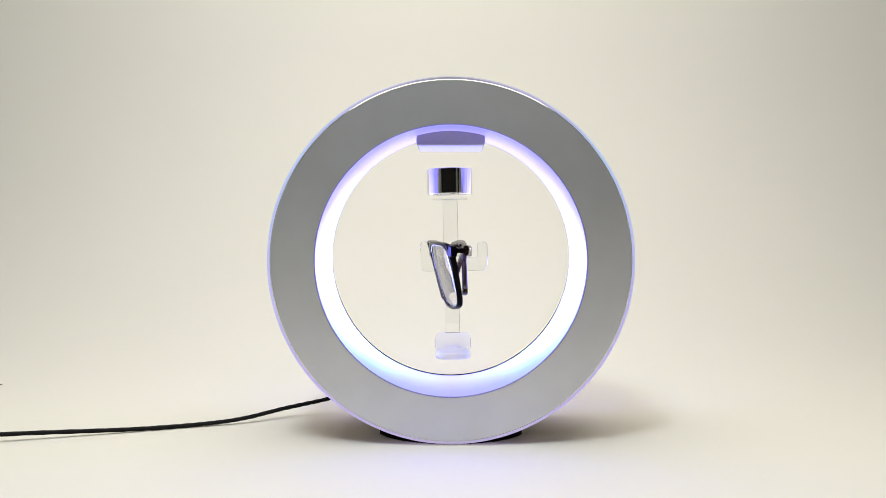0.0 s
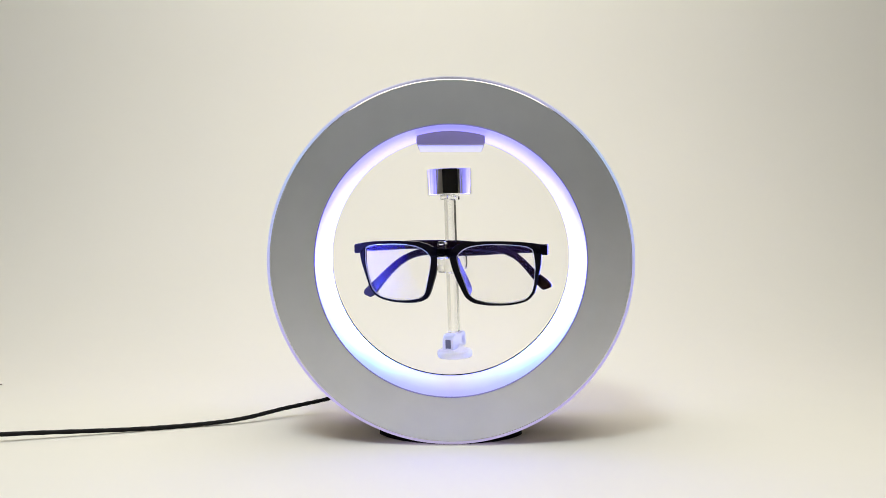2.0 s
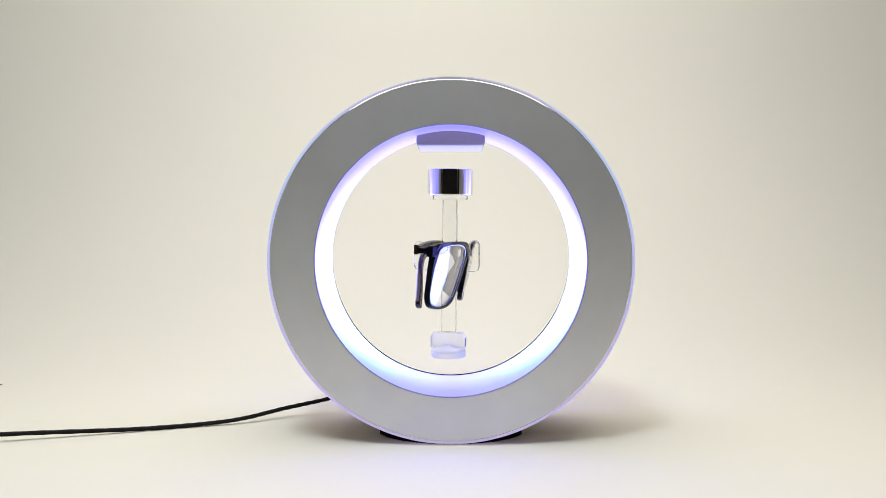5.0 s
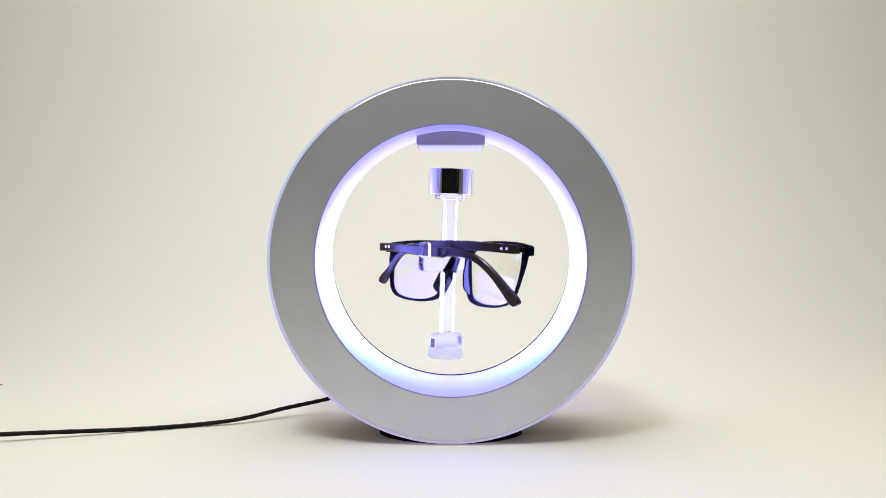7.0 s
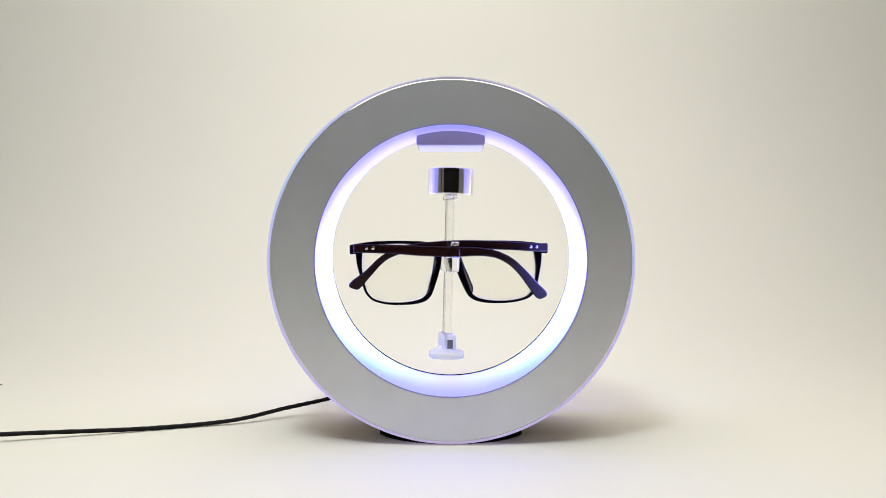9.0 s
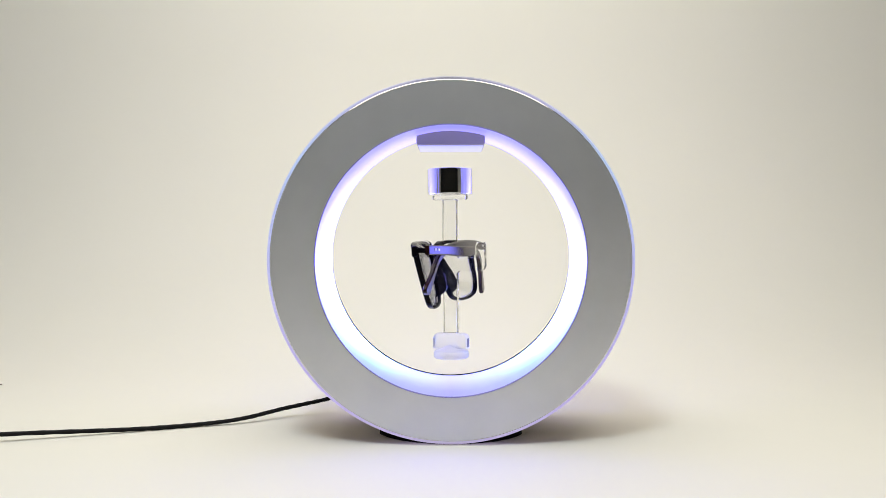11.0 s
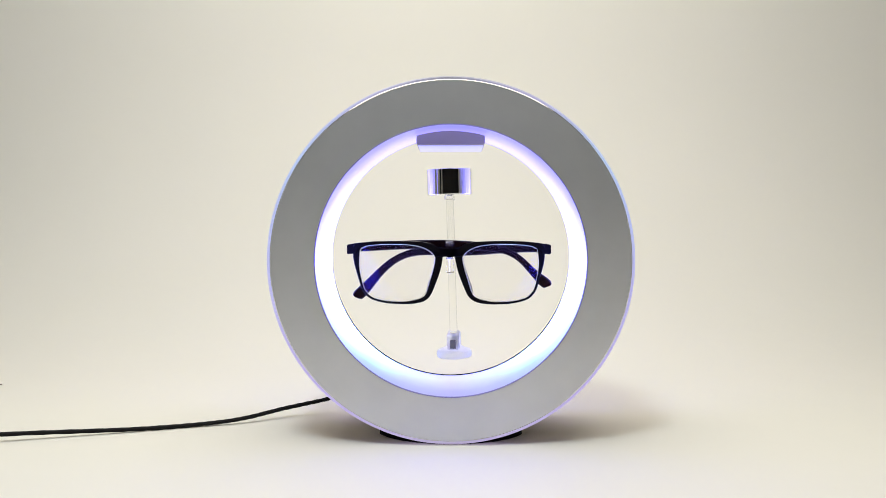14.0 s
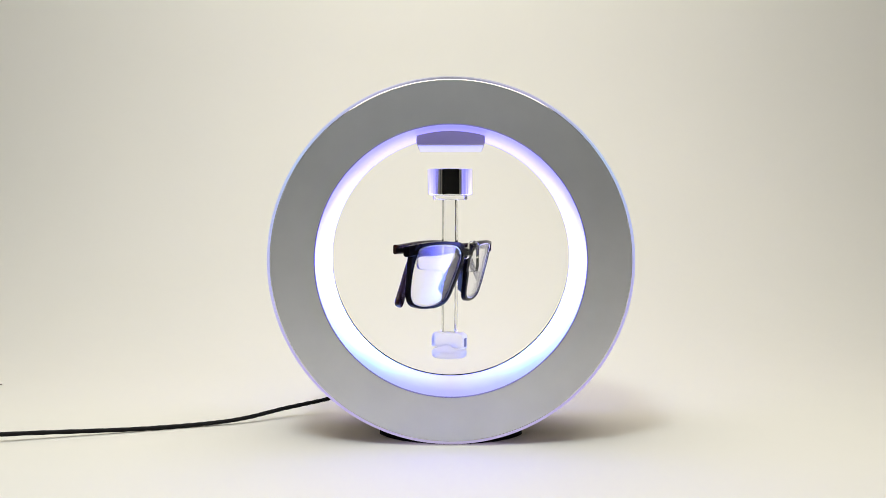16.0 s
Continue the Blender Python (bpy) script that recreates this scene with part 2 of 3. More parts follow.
def ring():
    top = thing("levitation_ring", pose(0, 0, 0), "silver ring stand with glowing white diffuser on pale paper", "display stand")
    at = pose(0, 0, RING_Z)
    w = 0.0022
    # face plates, the front one with a polished chamfer round its outer edge
    for name, y0, y1 in (("front_plate", 0.0, w), ("back_plate", DEPTH, DEPTH - w)):
        s = 1 if y1 > y0 else -1
        r_ = R_IN if s > 0 else R_IN + 0.0010
        part(name, lathe([(R_OUT - 0.0005, y0), (R_OUT - 0.0005, y1), (r_, y1), (r_, y0 + s * 0.0005), (r_ + 0.0005, y0)], 256),
             SILVER, top, "satin silver face plate", at)
        part("polished_edge", lathe([(R_OUT - 0.0005, y0 - s * 0.0001), (R_OUT - 0.0003, y0 + s * 0.0001), (R_OUT, y0 + s * 0.0004), (R_OUT, y1), (R_OUT - 0.0005, y1)], 256),
             POLISHED, top, "thin polished silver edge", at)
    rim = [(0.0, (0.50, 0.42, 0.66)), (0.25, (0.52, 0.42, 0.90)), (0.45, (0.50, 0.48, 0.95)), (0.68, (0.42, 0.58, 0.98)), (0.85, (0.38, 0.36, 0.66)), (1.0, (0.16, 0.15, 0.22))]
    a, b = R_OUT + 0.0025, 0.0075
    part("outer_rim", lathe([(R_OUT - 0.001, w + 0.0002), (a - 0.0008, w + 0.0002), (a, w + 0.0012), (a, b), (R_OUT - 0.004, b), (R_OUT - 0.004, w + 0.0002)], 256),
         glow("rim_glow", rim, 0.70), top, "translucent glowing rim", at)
    # unseen glowing back rim, added to tint the floor shadow behind the ring
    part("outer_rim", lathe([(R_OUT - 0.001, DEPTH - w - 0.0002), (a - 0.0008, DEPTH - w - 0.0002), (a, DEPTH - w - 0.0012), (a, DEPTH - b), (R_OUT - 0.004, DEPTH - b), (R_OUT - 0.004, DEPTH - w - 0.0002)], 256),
         glow("added_back_rim_glow", rim, 2.6), top, "translucent glowing rim", at)
    part("outer_shell", lathe([(a - 0.0003, b + 0.0001), (a - 0.0003, DEPTH - b - 0.0001), (R_OUT - 0.004, DEPTH - b - 0.0001), (R_OUT - 0.004, b + 0.0001)], 256), SHELL, top, "dull brownish plastic outer shell", at)
    inner = [(0.0, (0.25, 0.25, 0.85)), (0.12, (0.28, 0.36, 1.05)), (0.22, (0.42, 0.78, 1.7)), (0.32, (1.05, 1.5, 4.0)), (0.5, (1.8, 1.8, 9.0)), (0.63, (0.72, 0.66, 3.2)), (0.75, (0.36, 0.31, 1.4)), (1.0, (0.29, 0.26, 1.0))]
    part("inner_diffuser", lathe([(R_IN + 0.0012, w + 0.0002), (R_IN + 0.0012, DEPTH - w - 0.0002), (R_IN + 0.005, DEPTH - w - 0.0002), (R_IN + 0.005, w + 0.0002)], 256),
         glow("diffuser_glow", inner, 1.5, [(0.0, 0.16), (0.007, 0.27), (0.025, 0.42), (0.045, 0.85), (0.065, 1.25), (DEPTH, 1.5)]), top, "milky white glowing diffuser", at)
    # dark seal behind the diffuser, its upper half left out to imitate the glare there
    bm = bmesh.new()
    rows = []
    for k in range(97):
        g = radians(-176 + 172 * k / 96)
        e = min(1.0, 0.15 + min(k, 96 - k) / 14)
        rows.append([bm.verts.new((q * math.cos(g), h, q * math.sin(g))) for q, h in ((R_IN + 0.0011 - 0.0006 * e, DEPTH - w - 0.0001 - 0.0011 * e), (R_IN + 0.0011 - 0.0006 * e, DEPTH - w - 0.0001), (R_IN + 0.0011, DEPTH - w - 0.0001), (R_IN + 0.0011, DEPTH - w - 0.0001 - 0.0011 * e))])
    for p, q in zip(rows, rows[1:]):
        for k in range(4):
            bm.faces.new((p[k], p[(k + 1) % 4], q[(k + 1) % 4], q[k]))
    bm.faces.new(rows[0])
    bm.faces.new(rows[-1][::-1])
    part("seal", bm, RUBBER, top, "thin black seal", at)
    # dark line between the front plate and the diffuser
    part("front_seal", lathe([(R_IN - 0.0001, 0.0001), (R_IN - 0.0001, w), (R_IN + 0.0002, w), (R_IN + 0.0002, -0.0001), (R_IN, -0.0001)], 256), SEAL, top, "thin dark seal", at)
    # housing of the magnet, hung from the top of the opening, light on its underside painted by a glowing plate
    hw, zc = 0.0236, 0.0785
    arc = [((R_IN + 0.001) * math.sin(a), (R_IN + 0.001) * math.cos(a)) for a in np.linspace(-0.270, 0.270, 25)]
    part("magnet_housing", slab(arc + [(hw, zc + 0.0014), (hw - 0.0004, zc + 0.0004), (hw - 0.0012, zc), (-hw + 0.0012, zc), (-hw + 0.0004, zc + 0.0004), (-hw, zc + 0.0014)], 0.043, 0.084, 0.0006), HOUSING, top, "grey plastic magnet housing", at)
    part("underside_light", box(-hw + 0.0012, hw - 0.0012, 0.0438, 0.0838, zc - 0.0009, zc - 0.0001, 0.0003), glow("painted_underside_light", [(0.0, (0.38, 0.38, 0.74)), (1.0, (0.38, 0.38, 0.74))], 1.0), top, "thin plate of painted light under the magnet housing", at)
    # foot under the ring: an oval pad hollowed to the ring's curve
    bm = bmesh.new()
    rows = []
    for i in range(25):
        x = -0.048 + 0.096 * i / 24
        half = 0.040 * math.sqrt(max(0.0, 1 - (x / 0.051) ** 2))
        z = RING_Z + 0.0002 - math.sqrt((R_OUT + 0.0025) ** 2 - x * x)
        rows.append([bm.verts.new((x, DEPTH / 2 + d * half, h)) for d, h in ((-1, 0.0), (-1, max(z, 0.0001)), (1, max(z, 0.0001)), (1, 0.0))])
    for p, q in zip(rows, rows[1:]):
        for k in range(4):
            bm.faces.new((p[k], p[(k + 1) % 4], q[(k + 1) % 4], q[k]))
    bm.faces.new(rows[0])
    bm.faces.new(rows[-1][::-1])
    part("foot", bm, RUBBER, top, "black rubber foot")
    part("socket", lathe([(0, DEPTH + 0.0001), (0.006, DEPTH + 0.0001), (0.006, DEPTH + 0.004), (0.005, DEPTH + 0.005), (0, DEPTH + 0.005)], 32), RUBBER, top, "black power socket", pose(-0.030, 0, 0.020))
    return top


SHELL, t_, b_ = material("dull_plastic", (0.52, 0.43, 0.35), 0.5)
noise_to(t_, 400.0, 0.4, 0.5, b_.inputs["Roughness"])
SEAL, t_, b_ = material("dark_seal", (0.26, 0.24, 0.50), 0.6)
noise_to(t_, 400.0, 0.5, 0.7, b_.inputs["Roughness"])
POLISHED, t_, b_ = material("polished_silver", (0.82, 0.82, 0.83), 0.14, 1.0)
noise_to(t_, 300.0, 0.10, 0.2, b_.inputs["Roughness"])
HOUSING, t_, b_ = material("grey_plastic", (0.34, 0.31, 0.31), 0.5)
noise_to(t_, 500.0, 0.45, 0.6, b_.inputs["Roughness"])
ring()


def cable():
    path = spline([(-0.62, -0.09, 0.0014), (-0.50, -0.055, 0.004), (-0.38, -0.024, 0.0060), (-0.2915, 0.0062, 0.0050), (-0.2189, 0.0315, 0.0021), (-0.175, 0.048, 0.0018), (-0.148, 0.0576, 0.0036), (-0.122, 0.074, 0.0072), (-0.0925, 0.088, 0.0112), (-0.062, 0.103, 0.0165), (-0.040, 0.104, 0.0195), (-0.030, 0.0935, 0.0200), (-0.030, 0.089, 0.0200)], 14)
    ob = new("power_cable", mesh_of("power_cable", tube(path, lambda i: 0.00150 + 0.00012 * math.sin(i * 2.1), 12), BRAID))
    return tagged(ob, "black braided power cable lying on the pale paper", "cable")


cable()


def scrap():
    """A tiny scrap at the turn of the paper."""
    bm = box(-0.0016, 0.0016, -0.0008, 0.0008, 0.0, 0.0012, 0.0003)
    ob = new("paper_scrap", mesh_of("paper_scrap", bm, SCRAP))
    ob.matrix_basis = pose(-0.4005, 0.196, 0.0001, 0, 0, 12)
    return tagged(ob, "tiny grey-brown scrap on the cream paper", "scrap")


SCRAP, t_, b_ = material("brown_scrap", (0.34, 0.29, 0.25), 0.8)
noise_to(t_, 900.0, (0.30, 0.26, 0.22), (0.38, 0.32, 0.28), b_.inputs["Base Color"])
scrap()

# ---- the floating stand and the glasses ----
AXIS_Y = 0.0436
HUB = Vector((-0.0004, AXIS_Y, 0.1370))  # on the turning axis, at the height of the eye
MM = 0.001


def stand():
    top = thing("floating_stand", Matrix.Translation(HUB), "clear acrylic hanging stand under a chrome magnet", "eyewear stand")
    r = 15.7 * MM
    z0, z1 = 24.8 * MM, 42.4 * MM
    e = 0.6 * MM
    part("magnet", lathe([(0, z0), (r - e, z0), (r - 0.3 * e, z0 + 0.3 * e), (r, z0 + e), (r, z0 + 1.1 * e), (r, z1 - 1.1 * e), (r, z1 - e), (r - 0.3 * e, z1 - 0.3 * e), (r - e, z1), (0, z1)], 96, "z"), CHROME, top, "polished chrome magnet cylinder")
    part("cap", box(-3.0 * MM, 3.0 * MM, -12 * MM, 12 * MM, 21.6 * MM, 24.7 * MM, 0.8 * MM), ACRYLIC, top, "", None, 12)
    # upright plate with a prong before and behind, as one outline in y and z
    prof = [(-5, 21.5), (-5, -17.4), (-6, -18.4), (-13.5, -18.4), (-14.5, -17.4), (-14.5, -8.5), (-15.3, -7), (-17.8, -6.2), (-20, -7), (-21, -9), (-21, -24), (-20, -26.6), (-18, -27.4), (-6.5, -27.4), (-5, -29),
            (-5, -69.8), (5, -69.8), (5, -29), (6.5, -27.4), (22, -27.4), (24, -26.6), (25, -24), (25, -10), (24, -8.2), (21.7, -7.4), (19.4, -8.2), (18.5, -10), (18.5, -17.4), (17.5, -18.4), (6, -18.4), (5, -17.4), (5, 21.5)]
    part("upright", slab([(a * MM, b * MM) for a, b in prof], -2.4 * MM, 2.4 * MM, 0.1 * MM, 1, "x"), ACRYLIC, top, "clear acrylic upright with two prongs", None, 12)
    b = [(-12, -80.5), (12, -80.5), (12, -73), (11, -71), (9, -70), (-9, -70), (-11, -71), (-12, -73)]
    block = part("foot_block", slab([(y * MM, z * MM) for y, z in b], -4.2 * MM, 4.2 * MM, 1.0 * MM, 3, "x"), FOOT, top, "frosted acrylic foot block", None, 12)
    for y in (-12.1, 12.1):
        part("slot", box(-1.9 * MM, 1.9 * MM, (y - 0.15) * MM, (y + 0.15) * MM, -79.5 * MM, -73.5 * MM, 0.1 * MM, 1), SLOT, block, "small grey slot")
    part("foot_disc", lathe([(q * MM, h * MM) for q, h in ((0, -87.2), (10.8, -87.2), (11.7, -86.6), (12, -85.6), (12, -83.4), (11.6, -82.4), (10.2, -81.5), (8.2, -80.9), (6.2, -80.0), (4.9, -78.9), (4.2, -78.4), (0, -78.3))], 64, "z"), FOOT, top, "frosted acrylic foot disc")
    return top


STAND = stand()

LEAN = 13.5  # degrees by which the lower rims lie back


def brow(u, w, out=0.0):
    """How far back, in mm, the face of the front lies at u across and w down from the eye's height."""
    return -13.6 + 10.3 * (u / 69.0) ** 2 + math.tan(radians(LEAN)) * (-w - 12.0) * 1.0 + out


def front_half(side):
    """Outline of the opening and of the rim of one side, in mm from the middle and from the eye's height."""
    hole = [(58.9, -14.6), (58.3, -12.0), (54.5, -9.9), (47.0, -8.9), (36, -8.5), (26, -8.8), (17.6, -10.3), (12.4, -12.9), (9.2, -16.4), (8.9, -19.6), (10.3, -26.2), (12.6, -33.8), (14.9, -41.2), (17.8, -44.6), (22.6, -46.5),
            (30.2, -47.6), (39.1, -47.6), (46.3, -46.6), (51.8, -44.8), (55.3, -41.6), (57.3, -37.7), (58.9, -30.0), (59.6, -22.4)]
    rim = [(67.4, -12.6), (66.0, -9.2), (60, -7.9), (51, -6.8), (39.6, -6.3), (28, -6.4), (17, -7.2), (9.5, -9.2), (4.2, -12.2), (0, -13.0)]
    return [(side * u * 1.027, w * 1.025) for u, w in hole], rim


def loop_curve(pts, n):
    """A closed smooth curve through pts."""
    p = [np.array(q, float) for q in pts]
    k = len(p)
    out = []
    for i in range(k):
        a, b, c, d = p[i - 1], p[i], p[(i + 1) % k], p[(i + 2) % k]
        for j in range(n):
            t = j / n
            out.append(0.5 * (2 * b + (c - a) * t + (2 * a - 5 * b + 4 * c - d) * t * t + (3 * b - a - 3 * c + d) * t ** 3))
    return out


def rim_mesh(side):
    """Rim round one lens: the opening and an outer outline with as many points, in four sections each."""
    bm = bmesh.new()
    hole = loop_curve(front_half(1)[0], 4)
    rows = []
    for u, w in hole:
        du, dw = u - 34.0, w + 28.0
        # the rim is thick towards brow and bridge, thin below
        a = math.atan2(dw, du)
        up = max(0.0, math.sin(a))
        inner = max(0.0, -math.cos(a))
        wide = 1.6 + 1.4 * up ** 2 + 3.2 * inner * (0.5 + 0.5 * math.sin(a)) + 1.5 * inner + 0.6 * max(0, math.cos(a)) * up
        wide += 4.0 * max(0.0, math.cos(a)) ** 2 * min(1.0, max(0.0, (w + 42) / 27)) ** 2.4
        r = math.hypot(du, dw)
        ou, ow = u + du / r * wide, w + dw / r * wide
        ow = min(ow, float(np.interp(ou, (0, 6, 12, 17, 29, 40, 52, 61, 70), (-11.6, -10.4, -8.4, -7.2, -6.7, -6.7, -7.1, -8.2, -9.6))))
        th = 3.4 + 0.8 * up
        c = min(0.3, 0.45 / math.hypot(ou - u, ow - w))
        near, far = (u + c * (ou - u), w + c * (ow - w)), (ou - c * (ou - u), ow - c * (ow - w))
        sec = [(u, w, 0.4), (*near, 0.0), (*far, 0.0), (ou, ow, 0.5), (ou, ow, th - 0.5), (*far, th), (*near, th), (u, w, th - 0.4)]
        rows.append([bm.verts.new((side * x * MM, brow(x, z, d) * MM, z * MM)) for x, z, d in sec])
    k = len(rows)
    for i in range(k):
        p, q = rows[i], rows[(i + 1) % k]
        for j in range(8):
            bm.faces.new((p[j], p[(j + 1) % 8], q[(j + 1) % 8], q[j]))
    return bm


def lens_mesh(side):
    bm = bmesh.new()
    hole = loop_curve(front_half(1)[0], 3)
    layers = []
    for d in (1.2, 2.6):
        rings = []
        for f in (1.0, 0.7, 0.35):
            ring_ = []
            for u, w in hole:
                x, z = 34 + (u - 34) * f * 1.012, -28 + (w + 28) * f * 1.012
                bulge = -1.6 * (1 - f * f)
                ring_.append(bm.verts.new((side * x * MM, (brow(x, z, d) + bulge) * MM, z * MM)))
            rings.append(ring_)
        c = bm.verts.new((side * 34 * MM, (brow(34, -28, d) - 1.6) * MM, -28 * MM))
        k = len(hole)
        for p, q in zip(rings, rings[1:]):
            for i in range(k):
                bm.faces.new((p[i], p[(i + 1) % k], q[(i + 1) % k], q[i]))
        for i in range(k):
            bm.faces.new((rings[-1][i], rings[-1][(i + 1) % k], c))
        layers.append(rings[0])
    for i in range(len(hole)):
        bm.faces.new((layers[0][i], layers[0][(i + 1) % len(hole)], layers[1][(i + 1) % len(hole)], layers[1][i]))
    return bm


def edge_mesh(side):
    """Light caught on the edge of a lens, modelled as a pale thread along the opening."""
    bm = bmesh.new()
    hole = loop_curve(front_half(1)[0], 3)
    rows = []
    for u, w in hole:
        x, z = 34 + (u - 34) * 0.987, -28 + (w + 28) * 0.984
        y = brow(x, z, 0.7)
        rows.append([bm.verts.new((side * (x + a) * MM, (y + d) * MM, (z + b) * MM)) for a, b, d in ((-0.22, 0, 0), (0, 0.22, -0.22), (0.22, 0, 0), (0, -0.22, 0.22))])
    k = len(rows)
    for i in range(k):
        p, q = rows[i], rows[(i + 1) % k]
        for j in range(4):
            bm.faces.new((p[j], p[(j + 1) % 4], q[(j + 1) % 4], q[j]))
    return bm


def strip(points, thick):
    """A flat bar through rows of (u, y, w, height): a rounded section, thick in y."""
    bm = bmesh.new()
    pts = spline(points, 8)
    rows = []
    for i, p in enumerate(pts):
        a, b = pts[max(i - 1, 0)], pts[min(i + 1, len(pts) - 1)]
        d = np.array([b[0] - a[0], b[2] - a[2]])
        d = d / np.hypot(*d)
        nrm = np.array([-d[1], d[0]])
        h, t = p[3] / 2, thick / 2
        r = 0.7
        # the tip is cut slantwise, its upper edge the longer
        slant = 0.5 * max(0.0, 1 - (len(pts) - 1 - i) / 20) * (1 if nrm[1] > 0 else -1)
        sec = [(-h + r, -t), (h - r, -t), (h, -t + r), (h, t - r), (h - r, t), (-h + r, t), (-h, t - r), (-h, -t + r)]
        rows.append([bm.verts.new(((p[0] + (nrm[0] + slant * d[0]) * s) * MM, (p[1] + y) * MM, (p[2] + (nrm[1] + slant * d[1]) * s) * MM)) for s, y in sec])
    for p, q in zip(rows, rows[1:]):
        for k in range(8):
            bm.faces.new((p[k], p[(k + 1) % 8], q[(k + 1) % 8], q[k]))
    bm.faces.new(rows[0])
    bm.faces.new(rows[-1][::-1])
    return bm


def glasses():
    top = thing("eyeglasses", Matrix.Translation(HUB), "black rectangular eyeglasses with folded temples on the acrylic prongs", "eyeglasses")
    for side in (-1.018, 1):  # one half is a little bent outwards
        rim = part("rim", rim_mesh(side), FRAME, top, "", None, 25)
        part("lens", lens_mesh(side), LENS_GLASS, rim, "clear lens with bluish coating")
        part("lens_edge_glint", edge_mesh(side), EDGE_GLINT, rim, "pale thread of painted light along the lens edge")
        # corner of the front that carries the hinge
        bm = bmesh.new()
        secs = [(59.0, -8.6, 1.6), (61.2, -10.4, 4.4), (63.4, -12.0, 6.8), (66.4, -12.4, 6.8), (68.6, -12.7, 6.6), (69.3, -12.7, 5.6)]
        rows = []
        for u, w, h in secs:
            y = brow(u, w)
            rows.append([bm.verts.new((side * u * MM, (y + d) * MM, (w + s * h / 2) * MM)) for s, d in ((-1, 0.6), (-0.8, 0), (0.8, 0), (1, 0.6), (1, 3.2), (0.8, 3.8), (-0.8, 3.8), (-1, 3.2))])
        for p, q in zip(rows, rows[1:]):
            for k in range(8):
                bm.faces.new((p[k], p[(k + 1) % 8], q[(k + 1) % 8], q[k]))
        bm.faces.new(rows[0])
        bm.faces.new(rows[-1][::-1])
        part("end_piece", bm, FRAME, top)
    # bridge
    bm = bmesh.new()
    rows = []
    for i in range(17):
        u = -9.5 + 19 * i / 16
        q = (u / 9.5) ** 2
        hi, lo = -11.4 + 1.4 * q, -17.2 - 0.4 * q
        y = brow(u, (hi + lo) / 2)
        rows.append([bm.verts.new((u * MM, (y + d) * MM, z * MM)) for z, d in ((lo, 0.8), (lo + 0.8, 0), (hi - 0.8, 0), (hi, 0.8), (hi, 3.4), (hi - 0.8, 4.2), (lo + 0.8, 4.2), (lo, 3.4))])
    for p, q in zip(rows, rows[1:]):
        for k in range(8):
            bm.faces.new((p[k], p[(k + 1) % 8], q[(k + 1) % 8], q[k]))
    bm.faces.new(rows[0])
    bm.faces.new(rows[-1][::-1])
    part("bridge", bm, FRAME, top)
    # nose pads grow out of the rims
    for side in (-1, 1):
        bm = bmesh.new()
        path = spline([(8.8, -15.5, 0.3), (9.3, -19, 3.0), (10.2, -24, 4.6), (11.6, -29.5, 6.4), (13.4, -35, 6.9), (15.0, -39.5, 6.2), (16.4, -44, 0.3)], 5)
        rows = []
        for u, w, out in path:
            y = brow(u, w, 2.6)
            rows.append([bm.verts.new((side * (u - 0.7 + a * min(1.0, 0.25 + out / 3)) * MM, (y + b) * MM, w * MM)) for a, b in ((-1.5, 0), (0.1, 0), (0.4 + 0.16 * out, out), (-0.6 + 0.16 * out, out + 0.4), (-1.2 + 0.10 * out, out * 0.5))])
        for p, q in zip(rows, rows[1:]):
            for k in range(5):
                bm.faces.new((p[k], p[(k + 1) % 5], q[(k + 1) % 5], q[k]))
        bm.faces.new(rows[0])
        bm.faces.new(rows[-1][::-1])
        part("nose_pad", bm, PAD, top)
    # temples, folded one behind the other: rows of across, back, down, height
    outer = [(67.6, 6.4, -12.0, 5.9), (60, 7.6, -12.0, 5.9), (40, 10.4, -12.6, 6.2), (20, 12.7, -13.8, 6.9), (0, 13.3, -14.4, 6.9), (-18, 13.2, -14.5, 5.8), (-30, 12.6, -16.6, 5.0), (-40, 11.6, -21.4, 5.0), (-48.4, 9.9, -28.5, 5.5), (-55.3, 8.4, -36.0, 6.6), (-61.4, 7.2, -42.6, 8.0), (-64.2, 6.8, -45.0, 7.4), (-65.6, 6.6, -46.0, 5.2), (-66.2, 6.5, -46.4, 2.6)]
    inner = [(-67.4, 8.0, -11.6, 5.9), (-60, 8.4, -11.6, 5.9), (-40, 9.3, -10.4, 6.0), (-20, 9.8, -9.8, 6.2), (0, 9.9, -9.9, 6.4), (20, 9.3, -11.0, 6.0), (34, 8.2, -12.8, 5.0), (43.4, 7.2, -16.2, 4.4), (50.3, 6.3, -21.0, 4.4), (58, 5.9, -28.9, 5.2), (64.4, 5.4, -34.8, 7.2), (67.2, 5.2, -37.0, 6.8), (68.3, 5.1, -37.9, 5.0), (68.8, 5.1, -38.3, 2.8)]
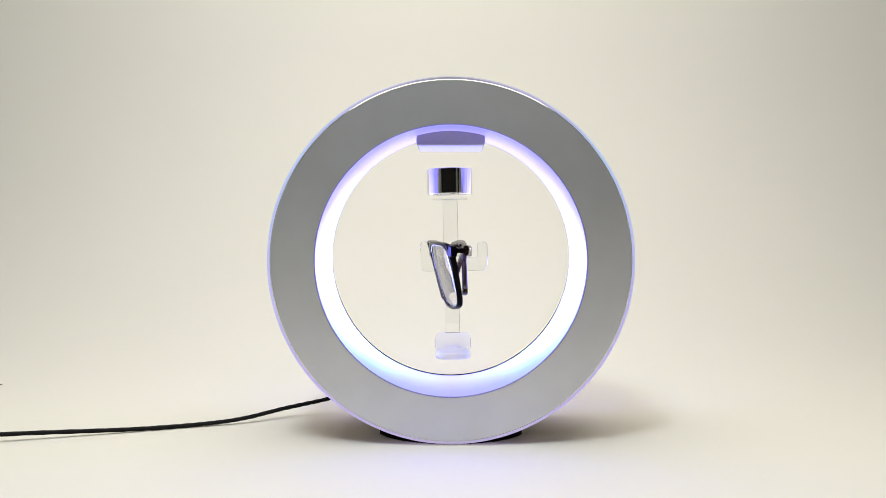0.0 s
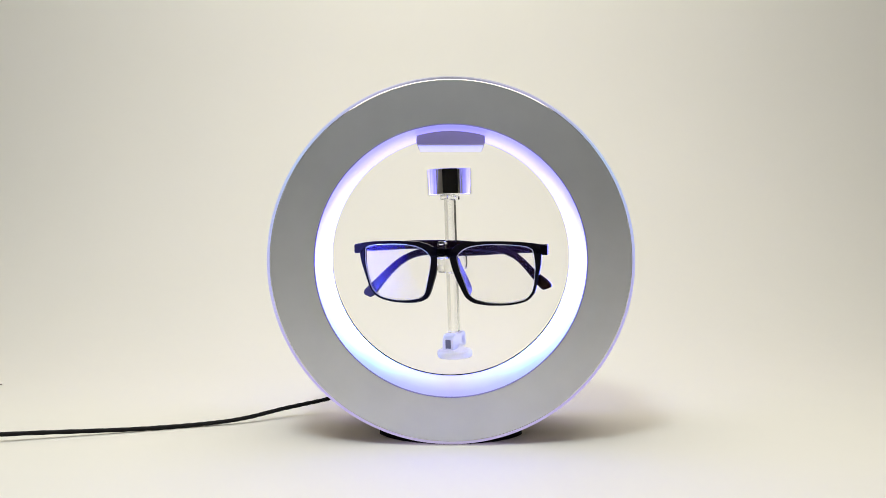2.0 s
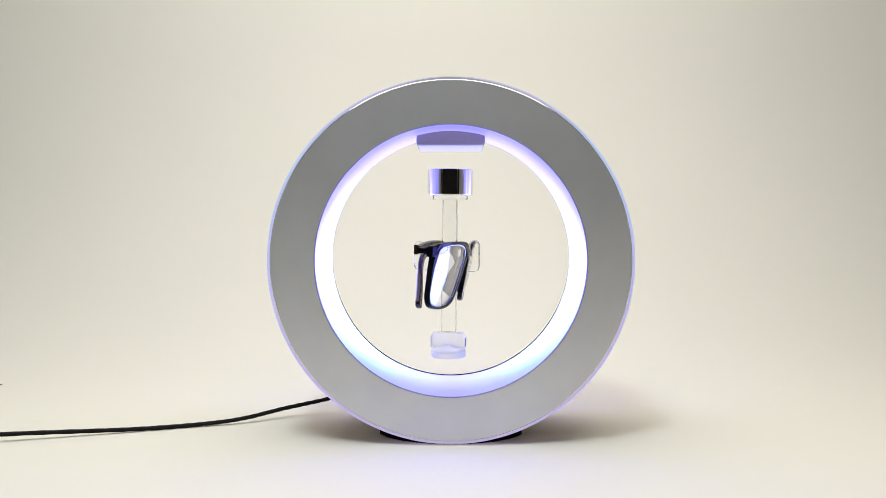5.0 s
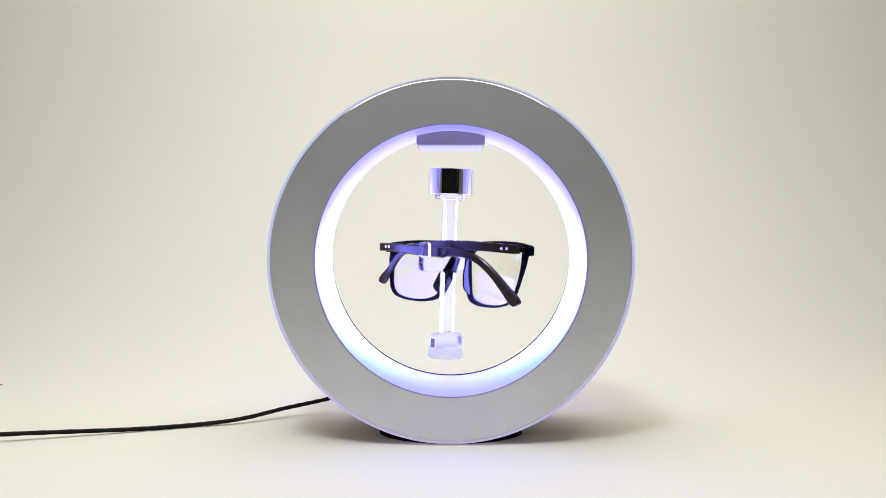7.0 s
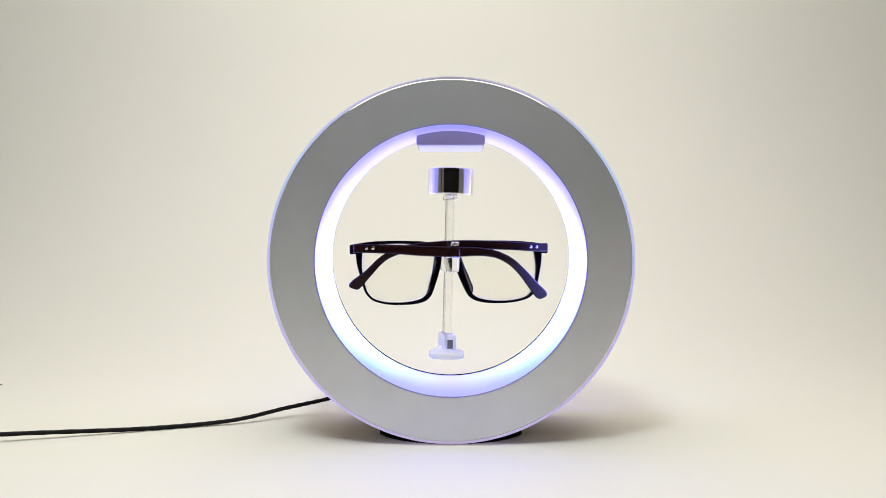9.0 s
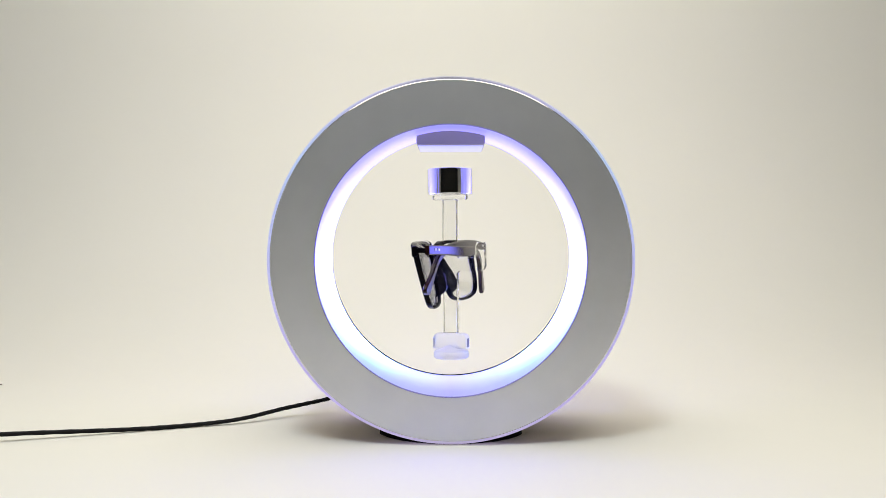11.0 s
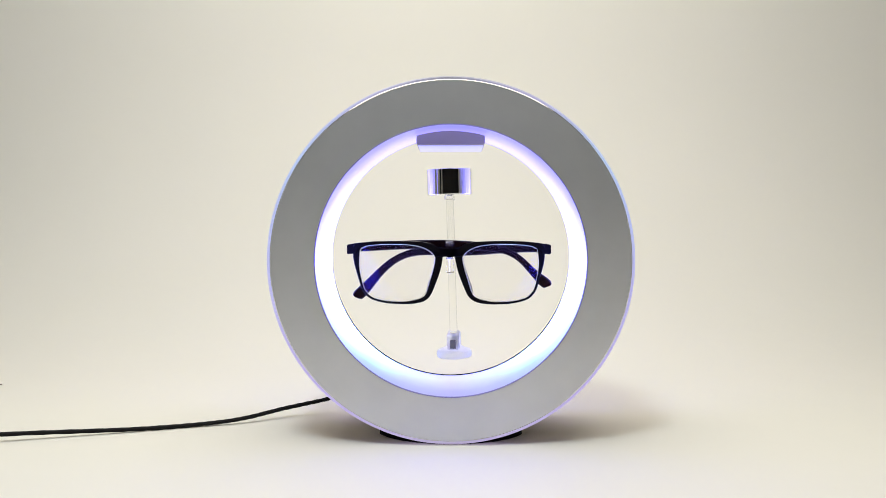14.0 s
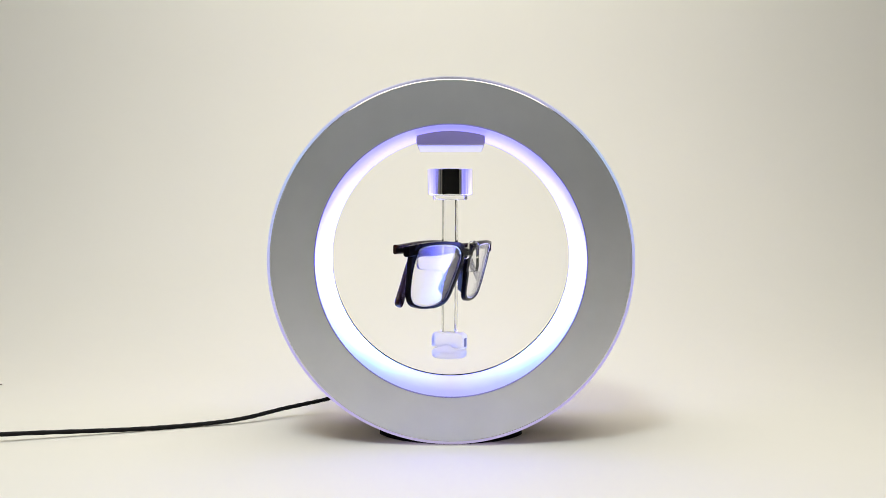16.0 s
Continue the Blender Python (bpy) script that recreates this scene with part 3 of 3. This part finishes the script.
    for rows, s in ((outer, 1), (inner, -1)):
        temple = part("temple", strip(rows, 3.0), TEMPLE, top, "dark brown folded temple arm")
        (u0, y0, w0, _), (u1, y1, w1, _) = rows[:2]
        for u in (59.2, 54.9):
            f = (u - abs(u0)) / (abs(u1) - abs(u0))
            bm = lathe([(0, 0.30 * MM), (0.6 * MM, 0.27 * MM), (1.1 * MM, 0.05 * MM), (1.1 * MM, -0.6 * MM), (0, -0.6 * MM)], 16, "y")
            part("rivet", bm, STEEL, temple, "steel rivet", pose(s * u * MM, (y0 + f * (y1 - y0) + 1.6) * MM, (w0 + 0.3) * MM))
        if s < 0:
            # small grey print on the inner face, too small to read
            for k in range(9):
                u = 13 + 1.75 * k + 0.3 * (k % 3)
                bm = box(0, (1.0 + 0.35 * (k % 2)) * MM, -0.08 * MM, 0.08 * MM, -0.5 * MM, 0.5 * MM)
                part("print", bm, PRINT, temple, "small grey print", pose(u * MM, (9.6 - 1.52) * MM, (-10.9 - 0.05 * k) * MM, 0, 4, 0))
        back = rows[0][1] + 1.5
        y0 = brow(66, -12, 3.0)
        part("hinge", box(min(s * 64.2, s * 67.6) * MM, max(s * 64.2, s * 67.6) * MM, y0 * MM, (back - 2.0) * MM, -13.6 * MM, -10.6 * MM, 0.3 * MM), FRAME, top)
    return top


GLASSES = glasses()

# ---- what moves ----
# the turn of the floating things, in degrees, at those seconds
TURN = [(0.0, -88.0), (1.0, -54.0), (2.0, -21.0), (3.0, 11.8), (4.2, 51.0), (5.25, 84.5), (6.3, 114.4), (7.2, 138.6), (8.2, 167.6), (9.2, 196.5), (10.25, 228.3), (11.3, 261.8),
        (12.2, 294.0), (13.1, 325.5), (14.0, 356.4), (15.0, 389.9), (16.0, 424.3)]
# the stand hangs a little askew: its foot swings out towards this bearing
SWING, ASKEW, PIVOT = radians(34), radians(1.9), 0.017


def motions():
    lean = Matrix.Translation((0, 0, PIVOT)) @ Matrix.Rotation(ASKEW, 4, Vector((math.sin(SWING), -math.cos(SWING), 0))) @ Matrix.Translation((0, 0, -PIVOT))
    for ob, own in ((STAND, Matrix()), (GLASSES, pose(-0.0008, -0.0016, 0.0003, 0, 1.6, 1.9))):
        walk(ob, [(t, Matrix.Translation(HUB) @ pose(0, 0, 0, 0, 0, a) @ lean @ own) for t, a in TURN])


motions()
